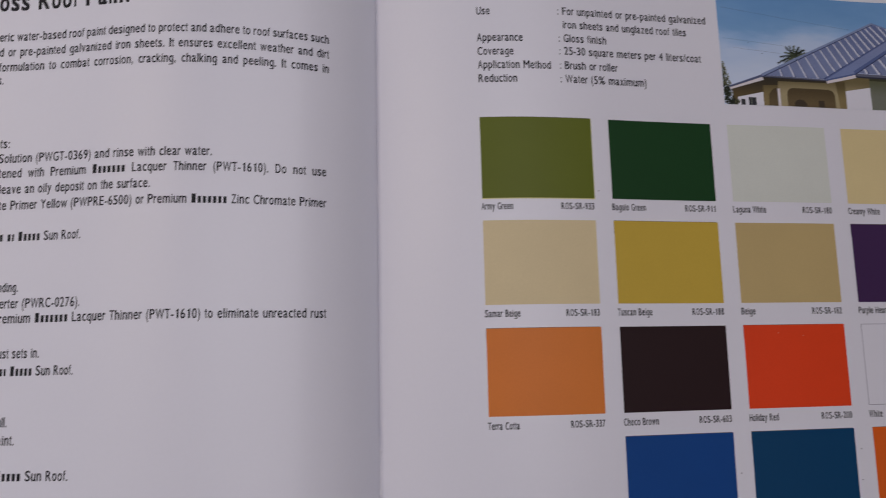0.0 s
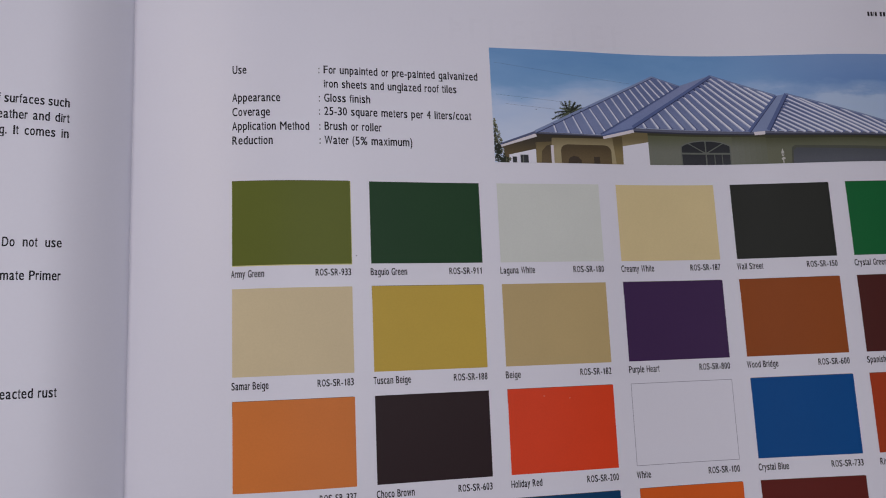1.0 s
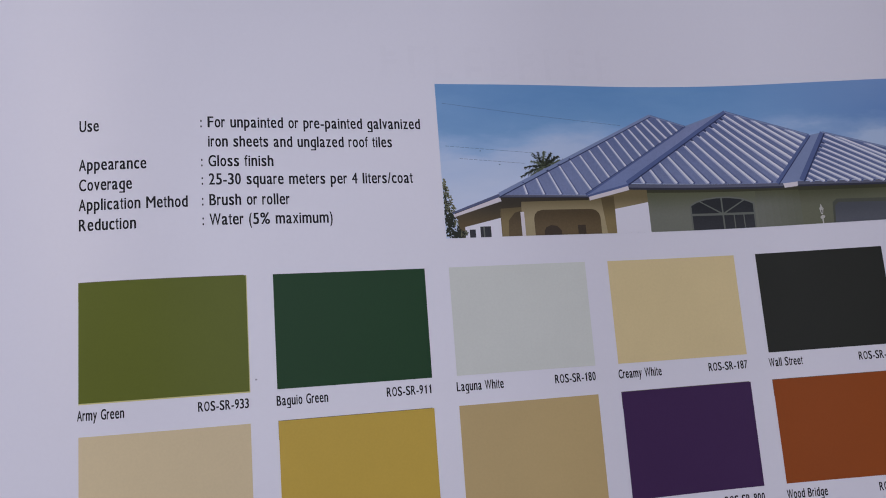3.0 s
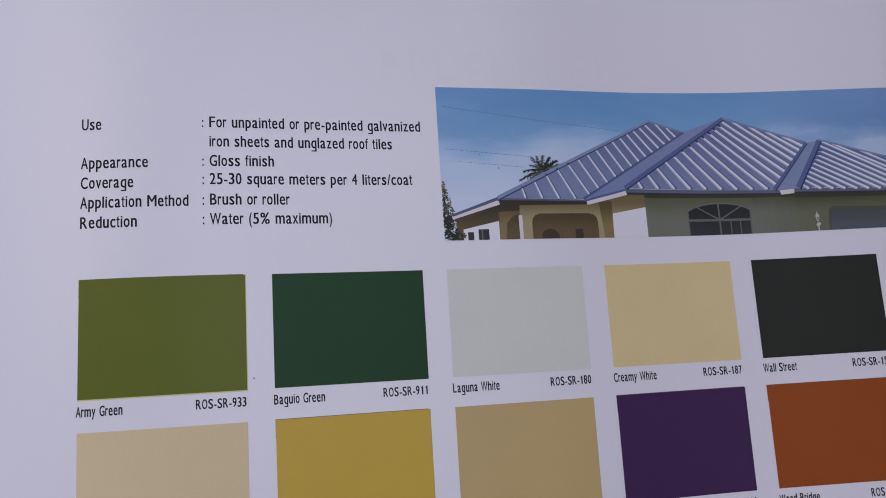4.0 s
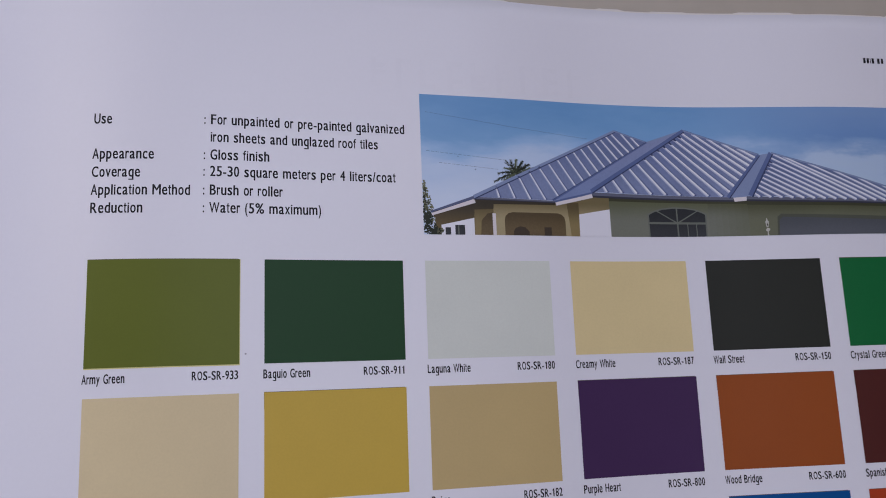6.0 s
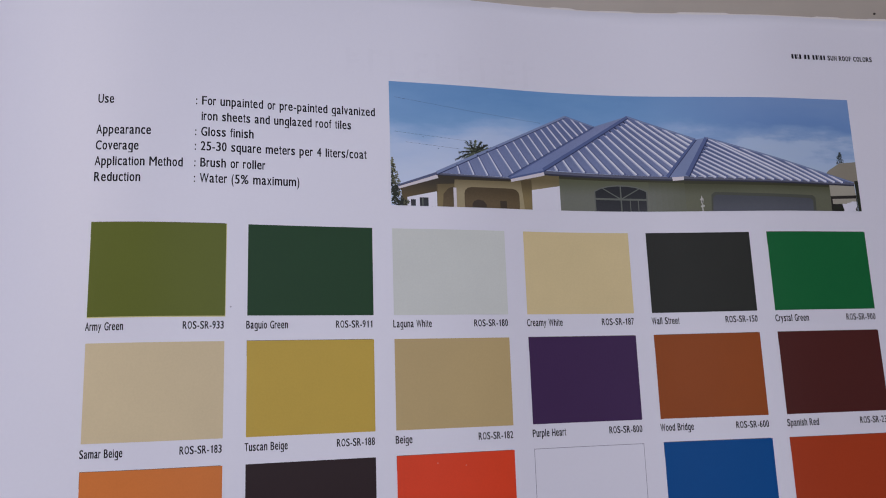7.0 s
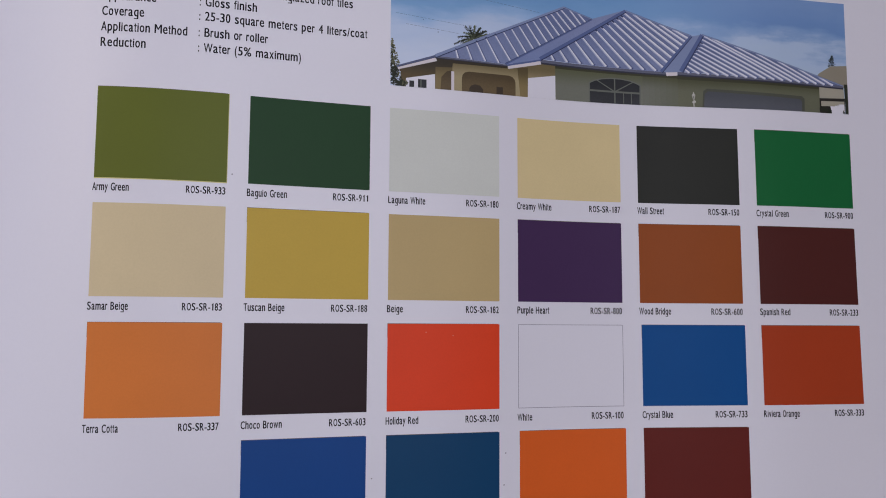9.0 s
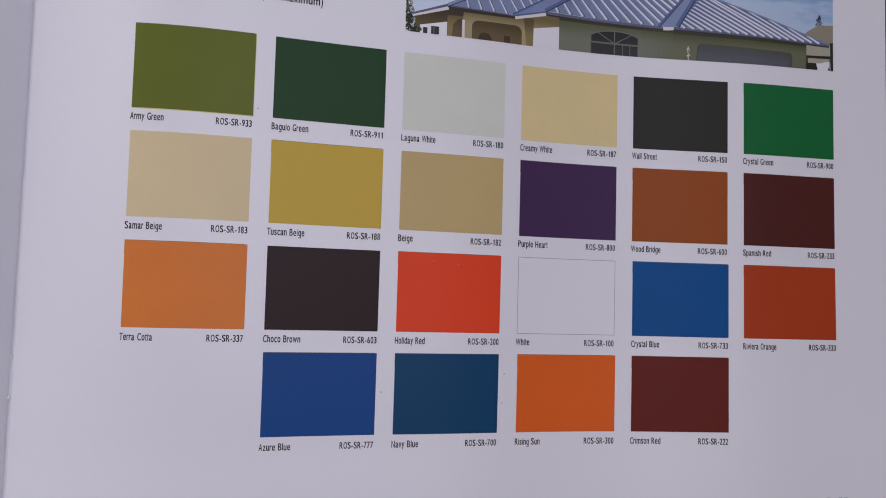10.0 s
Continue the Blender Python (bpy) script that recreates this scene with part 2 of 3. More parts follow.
def printed(words, where, u0, v, cap, width=None, up=0.03, weight=0.023, right=False, pitch=None):
    """A line of type from u0 (or, right, up to u0), set to a width; with a pitch (millimetres to a thousandth) its blanks alone take up the rest.
    Words between bars stand for a name that is not lettered: a plain bar for each letter."""
    whole, masked, hidden = "", [], False
    for ch in words:
        if ch == "|":
            hidden = not hidden
        else:
            whole += ch
            masked.append(hidden)
    sy = cap / CAP
    natural = sum(ADVANCE[ch] for ch in whole) - 70
    sx, blank = (width / natural if width else sy * 0.00066), ADVANCE[" "]
    if pitch:
        sx = pitch
        blank += (width / sx - natural) / max(whole.count(" "), 1)
    total = natural * sx + (blank - ADVANCE[" "]) * whole.count(" ") * sx
    at = (u0 - total if right else u0) - 35 * sx
    bm = bmesh.new()
    for ch, hide in zip(whole, masked):
        wide = blank if ch == " " else ADVANCE[ch]
        bearing = 12 if ch in "ft" else 24 if ch in "vwxyAVWXYT/kr" else 46
        x0, span = at + bearing * sx, (wide - 2 * bearing) * sx
        if ch in ".,:;'":
            x0, span = at + (75 - weight * 600) * sx, (112 + weight * 1200) * sx
        if ch == " ":
            points, faces = [], []
        elif hide:
            tall = FONT_CAP if ch.isupper() else TALL_X
            points, faces = [(0.14, 0.0), (0.86, 0.0), (0.86, tall), (0.14, tall)], [(0, 1, 2, 3)]
        else:
            points, faces = glyph(ch, weight)
        made = [bm.verts.new(where(x0 + px * span, v + py * sy, up)) for px, py in points]
        for face in faces:
            if len(set(face)) > 2:
                bm.faces.new([made[i] for i in face])
        at += wide * sx
    return bm


# ---- the catalogue ----
catalogue = thing("catalogue", "open paint colour catalogue with white glossy curved pages", "catalogue")
part("right_page", sheet(on_right, spread_us(GUTTER, RIGHT_EDGE, 1.0), BOTTOM, TOP, rows=84, corner=1.6), PAPER, catalogue, smooth=True)
part("left_page", sheet(on_left, spread_us(-WIDTH, 0.0, 1.0, -1), BOTTOM, TOP, rows=28, corner=1.6, outer=-1), PAPER, catalogue, smooth=True)
for k in range(1, 7):
    e = random.uniform(-0.5, 0.35)
    g = (0.8, 1.15, 1.7, 2.0, 2.5, 2.7)[k - 1]
    part("inner_leaf", sheet(on_right, spread_us(GUTTER, RIGHT_EDGE + e, 1.5), BOTTOM, TOP + g, k / 7, 4, corner=1.6, ragged=k), PAPER_EDGE, catalogue, smooth=True)
    part("inner_leaf", sheet(on_left, spread_us(-WIDTH - e, 0.0, 5.0, -1), BOTTOM, TOP + g, k / 7, 10, corner=1.6, outer=-1), PAPER_EDGE, catalogue)
cover = box(GX / 1000 - 0.2215, GX / 1000 + 0.2262, BOTTOM / 1000 - 0.001, TOP / 1000 - 0.0006, TABLE + 0.0002, TABLE + 0.0008)
part("cover", cover, COVER, catalogue, "dark blue cover board")

# the sewing thread that shows in the fold
THREAD = surface("white_thread", (0.8, 0.8, 0.84), 0.7, 0.05)
thread = bmesh.new()
rings = []
for k in range(13):
    t = k / 12
    thick = 0.00012 + 0.00022 * abs(2 * t - 1) ** 6
    centre = on_right(GUTTER + 0.15, -74.2 - 9.4 * t, 0.25 - 0.3 * (1 - abs(2 * t - 1) ** 4))
    rings.append([thread.verts.new(centre + Vector((math.cos(a), 0, math.sin(a))) * thick) for a in (0, 1.05, 2.09, 3.14, 4.19, 5.24)])
for a, b in zip(rings, rings[1:]):
    for k in range(6):
        thread.faces.new((a[k], b[k], b[(k + 1) % 6], a[(k + 1) % 6]))
thread.faces.new(rings[0])
thread.faces.new(rings[-1][::-1])
bmesh.ops.recalc_face_normals(thread, faces=thread.faces[:])
part("binding_thread", thread, THREAD, catalogue, "short pale sewing thread in the fold")

# swatches
PITCH, ROW, SH = 30.5, 24.13, 19.0
GRID = (
    (("Army Green", 7.15, 933, (106, 117, 36)), ("Baguio Green", 8.4, 911, (26, 70, 34)), ("Laguna White", 8.5, 180, (229, 234, 225)), ("Creamy White", 8.7, 187, (238, 219, 164)), ("Wall Street", 6.7, 150, (50, 52, 47)), ("Crystal Green", 8.6, 900, (26, 112, 60))),
    (("Samar Beige", 7.9, 183, (234, 216, 172)), ("Tuscan Beige", 8.4, 188, (214, 182, 74)), ("Beige", 3.6, 182, (208, 184, 128)), ("Purple Heart", 7.9, 800, (73, 47, 90)), ("Wood Bridge", 7.9, 600, (162, 83, 34)), ("Spanish Red", 7.9, 233, (87, 41, 37))),
    (("Terra Cotta", 6.9, 337, (234, 135, 62)), ("Choco Brown", 8.4, 603, (48, 31, 33)), ("Holiday Red", 7.3, 200, (246, 76, 36)), ("White", 3.6, 100, None), ("Crystal Blue", 7.5, 733, (4, 84, 154)), ("Riviera Orange", 9.2, 333, (184, 69, 33))),
    (None, ("Azure Blue", 7.0, 777, (22, 76, 148)), ("Navy Blue", 6.5, 700, (12, 70, 112)), ("Rising Sun", 6.6, 300, (238, 106, 36)), ("Crimson Red", 8.0, 222, (108, 37, 29)), None),
)
FRINGE = ink("yellow_ink", 226, 220, 150)
GREY_RULE = ink("grey_rule", 158, 156, 172)
HEAD_TONE = ink("head_line_tone", 116, 108, 94)
for r, line in enumerate(GRID):
    for c, cell in enumerate(line):
        if not cell:
            continue
        name, long, code, colour = cell
        # the press did not lay every patch quite square to its neighbours
        u = c * PITCH + (-0.3 if c == 5 else 0) + (0.35 if r == 3 and c > 2 else 0) + (0.3 if r == 2 and c == 4 else 0)
        v, SW = -r * ROW - (0.08 if r > 1 else 0), (26.1, 26.1, 25.9, 26.1, 25.75, 26.45)[c]
        box4 = lambda m: [(u - m, v + m), (u - m, v - SH - m), (u + SW + m, v - SH - m), (u + SW + m, v + m)]
        word = name.lower()
        if colour:
            tone = ink("ink_" + word.replace(" ", "_"), *colour, 0.045)
            sw = part("color_swatch", flat(box4(0), on_right, 0.04), tone, catalogue, "printed " + word + " paint swatch", True)
        else:
            sw = part("color_swatch", flat(box4(-0.12), on_right, 0.04), PAPER, catalogue, "white paint swatch with a thin grey outline", True)
            part("outline", flat(box4(0), on_right, 0.03), GREY_RULE, sw)
        # mid-toned swatches get a thin dark line along the head and upper left edge
        if colour and 150 < sum(colour) < 480:
            part("head_line", flat([(u - 0.05, v + 0.09), (u - 0.05, v - 3), (u + SW - 0.3, v - 3), (u + SW - 0.3, v + 0.09)], on_right, 0.024), HEAD_TONE, sw, "thin dark line along the swatch's head")
        if name == "Army Green":
            part("ink_fringe", flat([(u - 0.02, v), (u, v - SH - 0.2), (u + SW + 0.12, v - SH - 0.2), (u + SW + 0.12, v)], on_right, 0.03), FRINGE, sw, "thin yellow misprint along the swatch's edge")
        part("swatch_name", printed(name, on_right, u - 0.2, v - (21.65, 21.7, 21.8, 22.05)[r], 1.68, long, weight=0.026), BLACK_INK, sw)
        tagged(part("swatch_code", printed("ROS-SR-%d" % code, on_right, u + SW - 0.15, v - (21.6, 21.7, 21.8, 22.05)[r], 1.6, 7.9, weight=0.026, right=True), BLACK_INK, sw), kind="stuff")

# the table of facts
facts = new("fact_table")
facts.parent = catalogue
for label_text, w, v in (("Use", 3.2, 25.3), ("Appearance", 10.75, 18.6), ("Coverage", 8.45, 15.2), ("Application Method", 17.2, 11.85), ("Reduction", 9.05, 8.5)):
    part("fact_name", printed(label_text, on_right, 0.0, v, 2.05, w), BLACK_INK, facts)
for fact, w, v in (("For unpainted or pre-painted galvanized", 37.1, 25.62), ("iron sheets and unglazed roof tiles", 31.7, 22.2), ("Gloss finish", 10.75, 18.75), ("25-30 square meters per 4 liters/coat", 35.0, 15.57), ("Brush or roller", 13.2, 12.0), ("Water (5% maximum)", 20.4, 8.65)):
    part("fact", printed(fact, on_right, 20.6, v, 2.05, w), BLACK_INK, facts)
    if fact[0] != "i":
        part("colon", printed(":", on_right, 19.4, v, 2.05, 0.32), BLACK_INK, facts)
part("running_head", printed("|RAIN OR SHINE| SUN ROOF COLORS", on_right, 164.3, 44.95, 1.34, 23.0, weight=0.055), BLACK_INK, catalogue)
part("footnote", printed("|Xxx xxxxxx Xx xXxXX xx xXX xxXx XXxxxx|", on_right, 140.4, -109.85, 1.9, 45.6), BLACK_INK, catalogue, "fine print as small dark bars")

# the left page's text
prose = new("printed_text")
prose.parent = catalogue
for s0, s1, v, text in (
    (87.5, 14.3, 16.40, "eric water-based roof paint designed to protect and adhere to roof surfaces such"),
    (87.3, 14.3, 12.90, "d or pre-painted galvanized iron sheets. It ensures excellent weather and dirt"),
    (87.1, 14.3, 9.45, "formulation to combat corrosion, cracking, chalking and peeling. It comes in"),
    (87.2, 85.9, 6.45, "s."),
    (86.8, 83.5, -7.95, "ets:"),
    (85.8, 39.1, -11.25, "Solution (PWGT-0369) and rinse with clear water."),
    (85.5, 14.9, -14.55, "tened with Premium |Xxxxxxx| Lacquer Thinner (PWT-1610). Do not use"),
    (85.2, 51.7, -18.05, "leave an oily deposit on the surface."),
    (85.0, 14.9, -21.55, "te Primer Yellow (PWPRE-6500) or Premium |Xxxxxxx| Zinc Chromate Primer"),
    (84.5, 66.4, -28.35, "|n or Xxxxx| Sun Roof."),
    (84.0, 79.6, -39.10, "nding."),
    (83.5, 65.8, -42.50, "erter (PWRC-0276)."),
    (83.3, 14.9, -45.60, "remium |Xxxxxxx| Lacquer Thinner (PWT-1610) to eliminate unreacted rust"),
    (83.1, 74.1, -52.80, "ust sets in."),
    (82.6, 66.5, -56.40, "|or Xxxxx| Sun Roof."),
    (82.2, 80.1, -66.60, "ull."),
    (82.1, 78.3, -70.20, "aint."),
    (81.9, 66.4, -77.20, "|Xxxxx| Sun Roof."),
):
    part("text_line", printed(text, on_left, -s0, v, 2.1, s0 - s1, pitch=0.00207 if s1 < 16 else None), BLACK_INK, prose)
part("heading", printed("oss Roof Paint", on_left, -88.0, 23.6, 4.3, 30.0, weight=0.04), BLACK_INK, prose, "bold black heading")

# faint letters of the far side showing through the paper
GHOST = surface("show_through", (0.762, 0.762, 0.831), 0.36, 0.02, 120.0, 900.0)
for k in range(9):
    u = 51.0 + 5.3 * k + random.uniform(-0.4, 0.4)
    ghost = flat([(u, 35.4), (u + 1.1, 35.4), (u + 1.1, 41.8), (u, 41.8)], on_right, 0.02)
    for v in random.sample((35.5, 36.9, 38.1, 39.6, 40.7), random.choice((1, 2, 3))):
        join(ghost, flat([(u + 1.1, v), (u + 2.4 + 0.3 * (k % 4), v), (u + 3.4, v + 1.0), (u + 1.1, v + 1.0)], on_right, 0.02))
    part("show_through_mark", ghost, GHOST, catalogue, "faint grey mark showing through the paper")

# specks of dust and missed ink
SPECK_LIGHT = ink("light_speck", 244, 128, 104)
SPECK_NAVY = ink("navy_speck", 62, 84, 124)
SPECK_DARK = ink("dark_speck", 168, 164, 176)
for u, v, d, tone in ((69.7, -50.2, 0.22, SPECK_LIGHT), (75.9, -50.9, 0.2, SPECK_LIGHT), (72.1, 18.75, 0.16, SPECK_NAVY), (68.6, 21.4, 0.12, SPECK_NAVY), (27.2, -17.2, 0.2, SPECK_DARK), (57.9, -81.5, 0.2, SPECK_DARK), (88.4, -77.2, 0.2, SPECK_DARK), (88.0, -84.2, 0.2, SPECK_DARK)):
    part("speck", flat([(u + d * math.cos(a), v + d * math.sin(a) * 0.8) for a in (0.2, 1.3, 2.2, 3.5, 4.4, 5.4)], on_right, 0.052), tone, catalogue)

# the printed photograph of a house
photo = new("printed_photo")
photo.parent = catalogue
tagged(photo, "printed photograph of a house with a blue metal roof")


def shot(name, points, material, layer, label=""):
    return part(name, flat(points, on_right, 0.026 + 0.006 * layer), material, photo, label, True)


def blend_ink(name, first, second, axis, a, b, spread=0.06):
    """Printed tone that runs from one colour to another between two page places (millimetres along x or y)."""
    m = ink(name, *first, spread)
    n, l = m.node_tree.nodes, m.node_tree.links
    place, split, span, tone, both = n.new("ShaderNodeTexCoord"), n.new("ShaderNodeSeparateXYZ"), n.new("ShaderNodeMapRange"), n.new("ShaderNodeMix"), n.new("ShaderNodeMix")
    l.new(place.outputs["Object"], split.inputs[0])
    l.new(split.outputs[axis], span.inputs["Value"])
    span.inputs["From Min"].default_value, span.inputs["From Max"].default_value = a / 1000, b / 1000
    span.interpolation_type = "SMOOTHSTEP"
    tone.data_type = both.data_type = "RGBA"
    tone.inputs[6].default_value, tone.inputs[7].default_value = (*[c * 0.86 for c in rgb(*first)], 1), (*[c * 0.86 for c in rgb(*second)], 1)
    l.new(span.outputs[0], tone.inputs[0])
    b_in = n["Principled BSDF"].inputs["Base Color"]
    mottle = b_in.links[0].from_node
    mottle.inputs[6].default_value, mottle.inputs[7].default_value = (1 - spread * 3,) * 3 + (1,), (1 + spread * 3,) * 3 + (1,)
    both.blend_type, both.clamp_result = "MULTIPLY", False
    l.new(tone.outputs[2], both.inputs[6])
    l.new(mottle.outputs[2], both.inputs[7])
    both.inputs[0].default_value = 1.0
    l.new(both.outputs[2], b_in)
    return m


PL, PR, PB, PT = 60.97, 178.71, 5.23, 34.35
SKY_INK = bpy.data.materials.new("printed_sky")
SKY_INK.use_nodes = True
sn, sl = SKY_INK.node_tree.nodes, SKY_INK.node_tree.links
sn["Principled BSDF"].inputs["Roughness"].default_value, sn["Principled BSDF"].inputs["Specular IOR Level"].default_value = 0.38, 0.35
sp, sep, grad, mapr = sn.new("ShaderNodeTexCoord"), sn.new("ShaderNodeSeparateXYZ"), sn.new("ShaderNodeValToRGB"), sn.new("ShaderNodeMapRange")
cl, stretch, cr, mixer = sn.new("ShaderNodeTexNoise"), sn.new("ShaderNodeMapping"), sn.new("ShaderNodeValToRGB"), sn.new("ShaderNodeMix")
sl.new(sp.outputs["Object"], sep.inputs[0])
stretch.inputs["Scale"].default_value = (34, 110, 1)
sl.new(sp.outputs["Object"], stretch.inputs[0])
sl.new(stretch.outputs[0], cl.inputs["Vector"])
cl.inputs["Scale"].default_value, cl.inputs["Detail"].default_value, cl.inputs["Roughness"].default_value = 1.0, 7, 0.55
# cloud banks: the height in the picture, pushed up and down by the noise
push = sn.new("ShaderNodeMath")
push.operation, push.inputs[1].default_value = "MULTIPLY_ADD", 0.025
sl.new(cl.outputs[0], push.inputs[0])
sl.new(sep.outputs["Y"], push.inputs[2])
sl.new(push.outputs[0], mapr.inputs["Value"])
mapr.inputs["From Min"].default_value, mapr.inputs["From Max"].default_value = 0.0235, 0.047
for ramp_, stops in ((grad, ((0.0, (204, 218, 240)), (0.36, (188, 208, 236)), (0.5, (156, 190, 228)), (0.68, (122, 168, 214)), (1.0, (106, 156, 206)))), (cr, ((0.0, (184, 204, 224)), (0.4, (176, 198, 226)), (0.5, (136, 168, 210)), (0.64, (110, 148, 200)), (1.0, (122, 156, 204))))):
    ramp_.color_ramp.elements[0].color, ramp_.color_ramp.elements[1].color = (*rgb(*stops[0][1]), 1), (*rgb(*stops[-1][1]), 1)
    for at, tone_ in stops[1:-1]:
        ramp_.color_ramp.elements.new(at).color = (*rgb(*tone_), 1)
    sl.new(mapr.outputs[0], ramp_.inputs[0])
across = sn.new("ShaderNodeMapRange")
across.interpolation_type = "SMOOTHSTEP"
sl.new(sep.outputs["X"], across.inputs["Value"])
across.inputs["From Min"].default_value, across.inputs["From Max"].default_value = 0.11, 0.16
mixer.data_type = "RGBA"
sl.new(across.outputs[0], mixer.inputs[0])
sl.new(grad.outputs[0], mixer.inputs[6])
sl.new(cr.outputs[0], mixer.inputs[7])
sl.new(mixer.outputs[2], sn["Principled BSDF"].inputs["Base Color"])

ROOF = blend_ink("printed_roof_blue", (136, 149, 188), (112, 126, 170), "Y", 13, 27, 0.14)
ROOF_RIGHT = blend_ink("printed_roof_far", (112, 126, 168), (102, 117, 162), "Y", 13, 23, 0.14)
ROOF_DARK = blend_ink("printed_roof_shade", (134, 150, 194), (144, 156, 196), "Y", 13, 27, 0.1)
HIP = ink("printed_hip_blue", 98, 114, 162, 0.1)
HIP_LIGHT = ink("printed_hip_light", 142, 158, 196, 0.08)
SEAM = ink("printed_seam", 58, 68, 106, 0.1)
RIB = ink("printed_rib", 240, 244, 252)
FASCIA = ink("printed_fascia_white", 238, 232, 236)
GUTTER_INK = ink("printed_gutter", 108, 112, 132, 0.08)
EDGE = ink("printed_roof_edge", 94, 104, 140, 0.08)
GUTTER_LOW = ink("printed_gutter_low", 62, 64, 78, 0.08)
WALL_A = blend_ink("printed_wall_cream", (182, 169, 130), (126, 114, 80), "Y", 8.2, 12.4, 0.06)
WALL_B = blend_ink("printed_wall_green", (128, 132, 119), (102, 106, 80), "Y", 8.0, 13.0)
WALL_C = blend_ink("printed_wall_olive", (114, 117, 96), (84, 87, 62), "Y", 8.6, 12.6)
SHADE = blend_ink("printed_porch_shade", (112, 96, 64), (66, 60, 48), "Y", 6.0, 12.0, 0.08)
WALL_SIDE = blend_ink("printed_wall_side", (150, 134, 92), (100, 88, 60), "Y", 7.0, 12.0)
PORCH = blend_ink("printed_porch_back", (116, 100, 72), (90, 77, 54), "Y", 6.0, 10.2, 0.12)
NICHE = ink("printed_niche", 76, 66, 54, 0.15)
DARK = ink("printed_dark", 50, 48, 45, 0.1)
PANE = blend_ink("printed_pane", (64, 66, 70), (50, 53, 56), "Y", 5.0, 10.5, 0.15)
BAR = ink("printed_mullion", 116, 121, 112)
GARAGE = blend_ink("printed_garage_door", (98, 102, 110), (88, 92, 98), "Y", 5.5, 9.0)
GARAGE_TOP = ink("printed_garage_head", 88, 92, 80, 0.06)
LEAF = ink("printed_leaf", 46, 52, 40, 0.2)
STONE = ink("printed_far_roof", 158, 152, 134, 0.08)
SUNLIT = PAPER

shot("sky", [(PL, PT), (PL, PB), (PR, PB), (PR, PT)], SKY_INK, 0)


def lerp(a, b, t):
    return (a[0] + (b[0] - a[0]) * t, a[1] + (b[1] - a[1]) * t)


def stroke(name, a, b, wa, wb, material, layer):
    """A straight tapering line of print from a to b."""
    d = Vector((b[0] - a[0], b[1] - a[1])).normalized()
    n = Vector((-d.y, d.x))
    return shot(name, [(a[0] - n.x * wa / 2, a[1] - n.y * wa / 2), (b[0] - n.x * wb / 2, b[1] - n.y * wb / 2), (b[0] + n.x * wb / 2, b[1] + n.y * wb / 2), (a[0] + n.x * wa / 2, a[1] + n.y * wa / 2)], material, layer)


WIRE = ink("printed_wire", 78, 98, 134)
# power lines, palm and trees behind the house
for a, b in (((62.1, 30.6), (80.0, 28.2)), ((80.0, 28.2), (97.6, 26.4)), ((62.1, 22.4), (79.0, 20.9)), ((64.6, 20.0), (77.2, 18.9))):
    n = int((b[0] - a[0]) / 0.9)
    for k in range(n):
        stroke("power_line", lerp(a, b, k / n), lerp(a, b, (k + 0.75) / n), 0.06, 0.06, WIRE, 1)
PALM_LIGHT = ink("printed_palm_light", 92, 102, 78, 0.2)
for k, (lean, long) in enumerate(((14, 5.2), (28, 4.7), (42, 4.2), (62, 3.6), (84, 3.2), (106, 3.3), (124, 3.8), (146, 3.2), (170, 4.0), (192, 4.9), (206, 4.4))):
    ang = radians(lean)
    frond = bmesh.new()
    for j in range(16):
        t0 = j / 16
        px, py = 80.7 + math.cos(ang) * long * t0, 18.2 + math.sin(ang) * long * t0 - 0.9 * abs(math.cos(ang)) * t0 * t0
        for side in (-1, 1):
            q = ang + side * random.uniform(0.45, 1.0)
            w = random.uniform(0.7, 1.25) * (1 - 0.55 * t0)
            tip = (px + math.cos(q) * w, py + math.sin(q) * w - 0.25)
            join(frond, flat([(px - 0.2, py - 0.13), (px + 0.2, py + 0.13), tip], on_right, 0.032 + 0.0002 * k))
    part("palm_frond", frond, PALM_LIGHT if k % 3 == 1 else LEAF, photo)


def foliage(name, spots, count, size, layer, tone=None):
    bm = bmesh.new()
    for k in range(count):
        cx, cy, rx, ry = spots[k % len(spots)]
        a, q = random.uniform(0, 6.3), math.sqrt(random.random())
        x0, y0 = cx + math.cos(a) * rx * q, cy + math.sin(a) * ry * q
        pts = []
        for j in range(4):
            b = a + j * 1.57
            w = size * random.uniform(0.6, 1.3)
            pts.append((min(max(x0 + math.cos(b) * w, PL), PR), max(y0 + math.sin(b) * w, PB)))
        join(bm, flat(pts, on_right, 0.026 + 0.006 * layer + 0.00001 * k))
    return part(name, bm, tone or LEAF, photo)


CONIFER = ink("printed_conifer", 62, 72, 74, 0.2)
TREE_LIGHT = ink("printed_tree_light", 112, 114, 86, 0.25)
foliage("tree", [(61.5, 9.6, 0.6, 1.4), (61.3, 12.0, 0.3, 1.6), (61.9, 8.4, 1.0, 1.2)], 150, 0.2, 2)
foliage("tree", [(61.35, 15.2, 0.3, 1.0), (61.6, 13.8, 0.5, 1.0), (61.9, 12.2, 0.75, 1.1), (62.2, 10.7, 0.95, 0.9)], 230, 0.16, 2.5, TREE_LIGHT)
foliage("tree", [(61.5, 13.4, 0.4, 1.6), (61.9, 11.2, 0.8, 1.2)], 60, 0.13, 3)
foliage("shrub", [(62.4, 6.4, 1.4, 1.2), (63.6, 5.9, 1.3, 0.7), (62.0, 8.6, 0.9, 1.2)], 220, 0.24, 6)
foliage("shrub", [(64.3, 6.0, 0.9, 0.6), (63.0, 8.0, 0.5, 0.6)], 40, 0.14, 7, TREE_LIGHT)
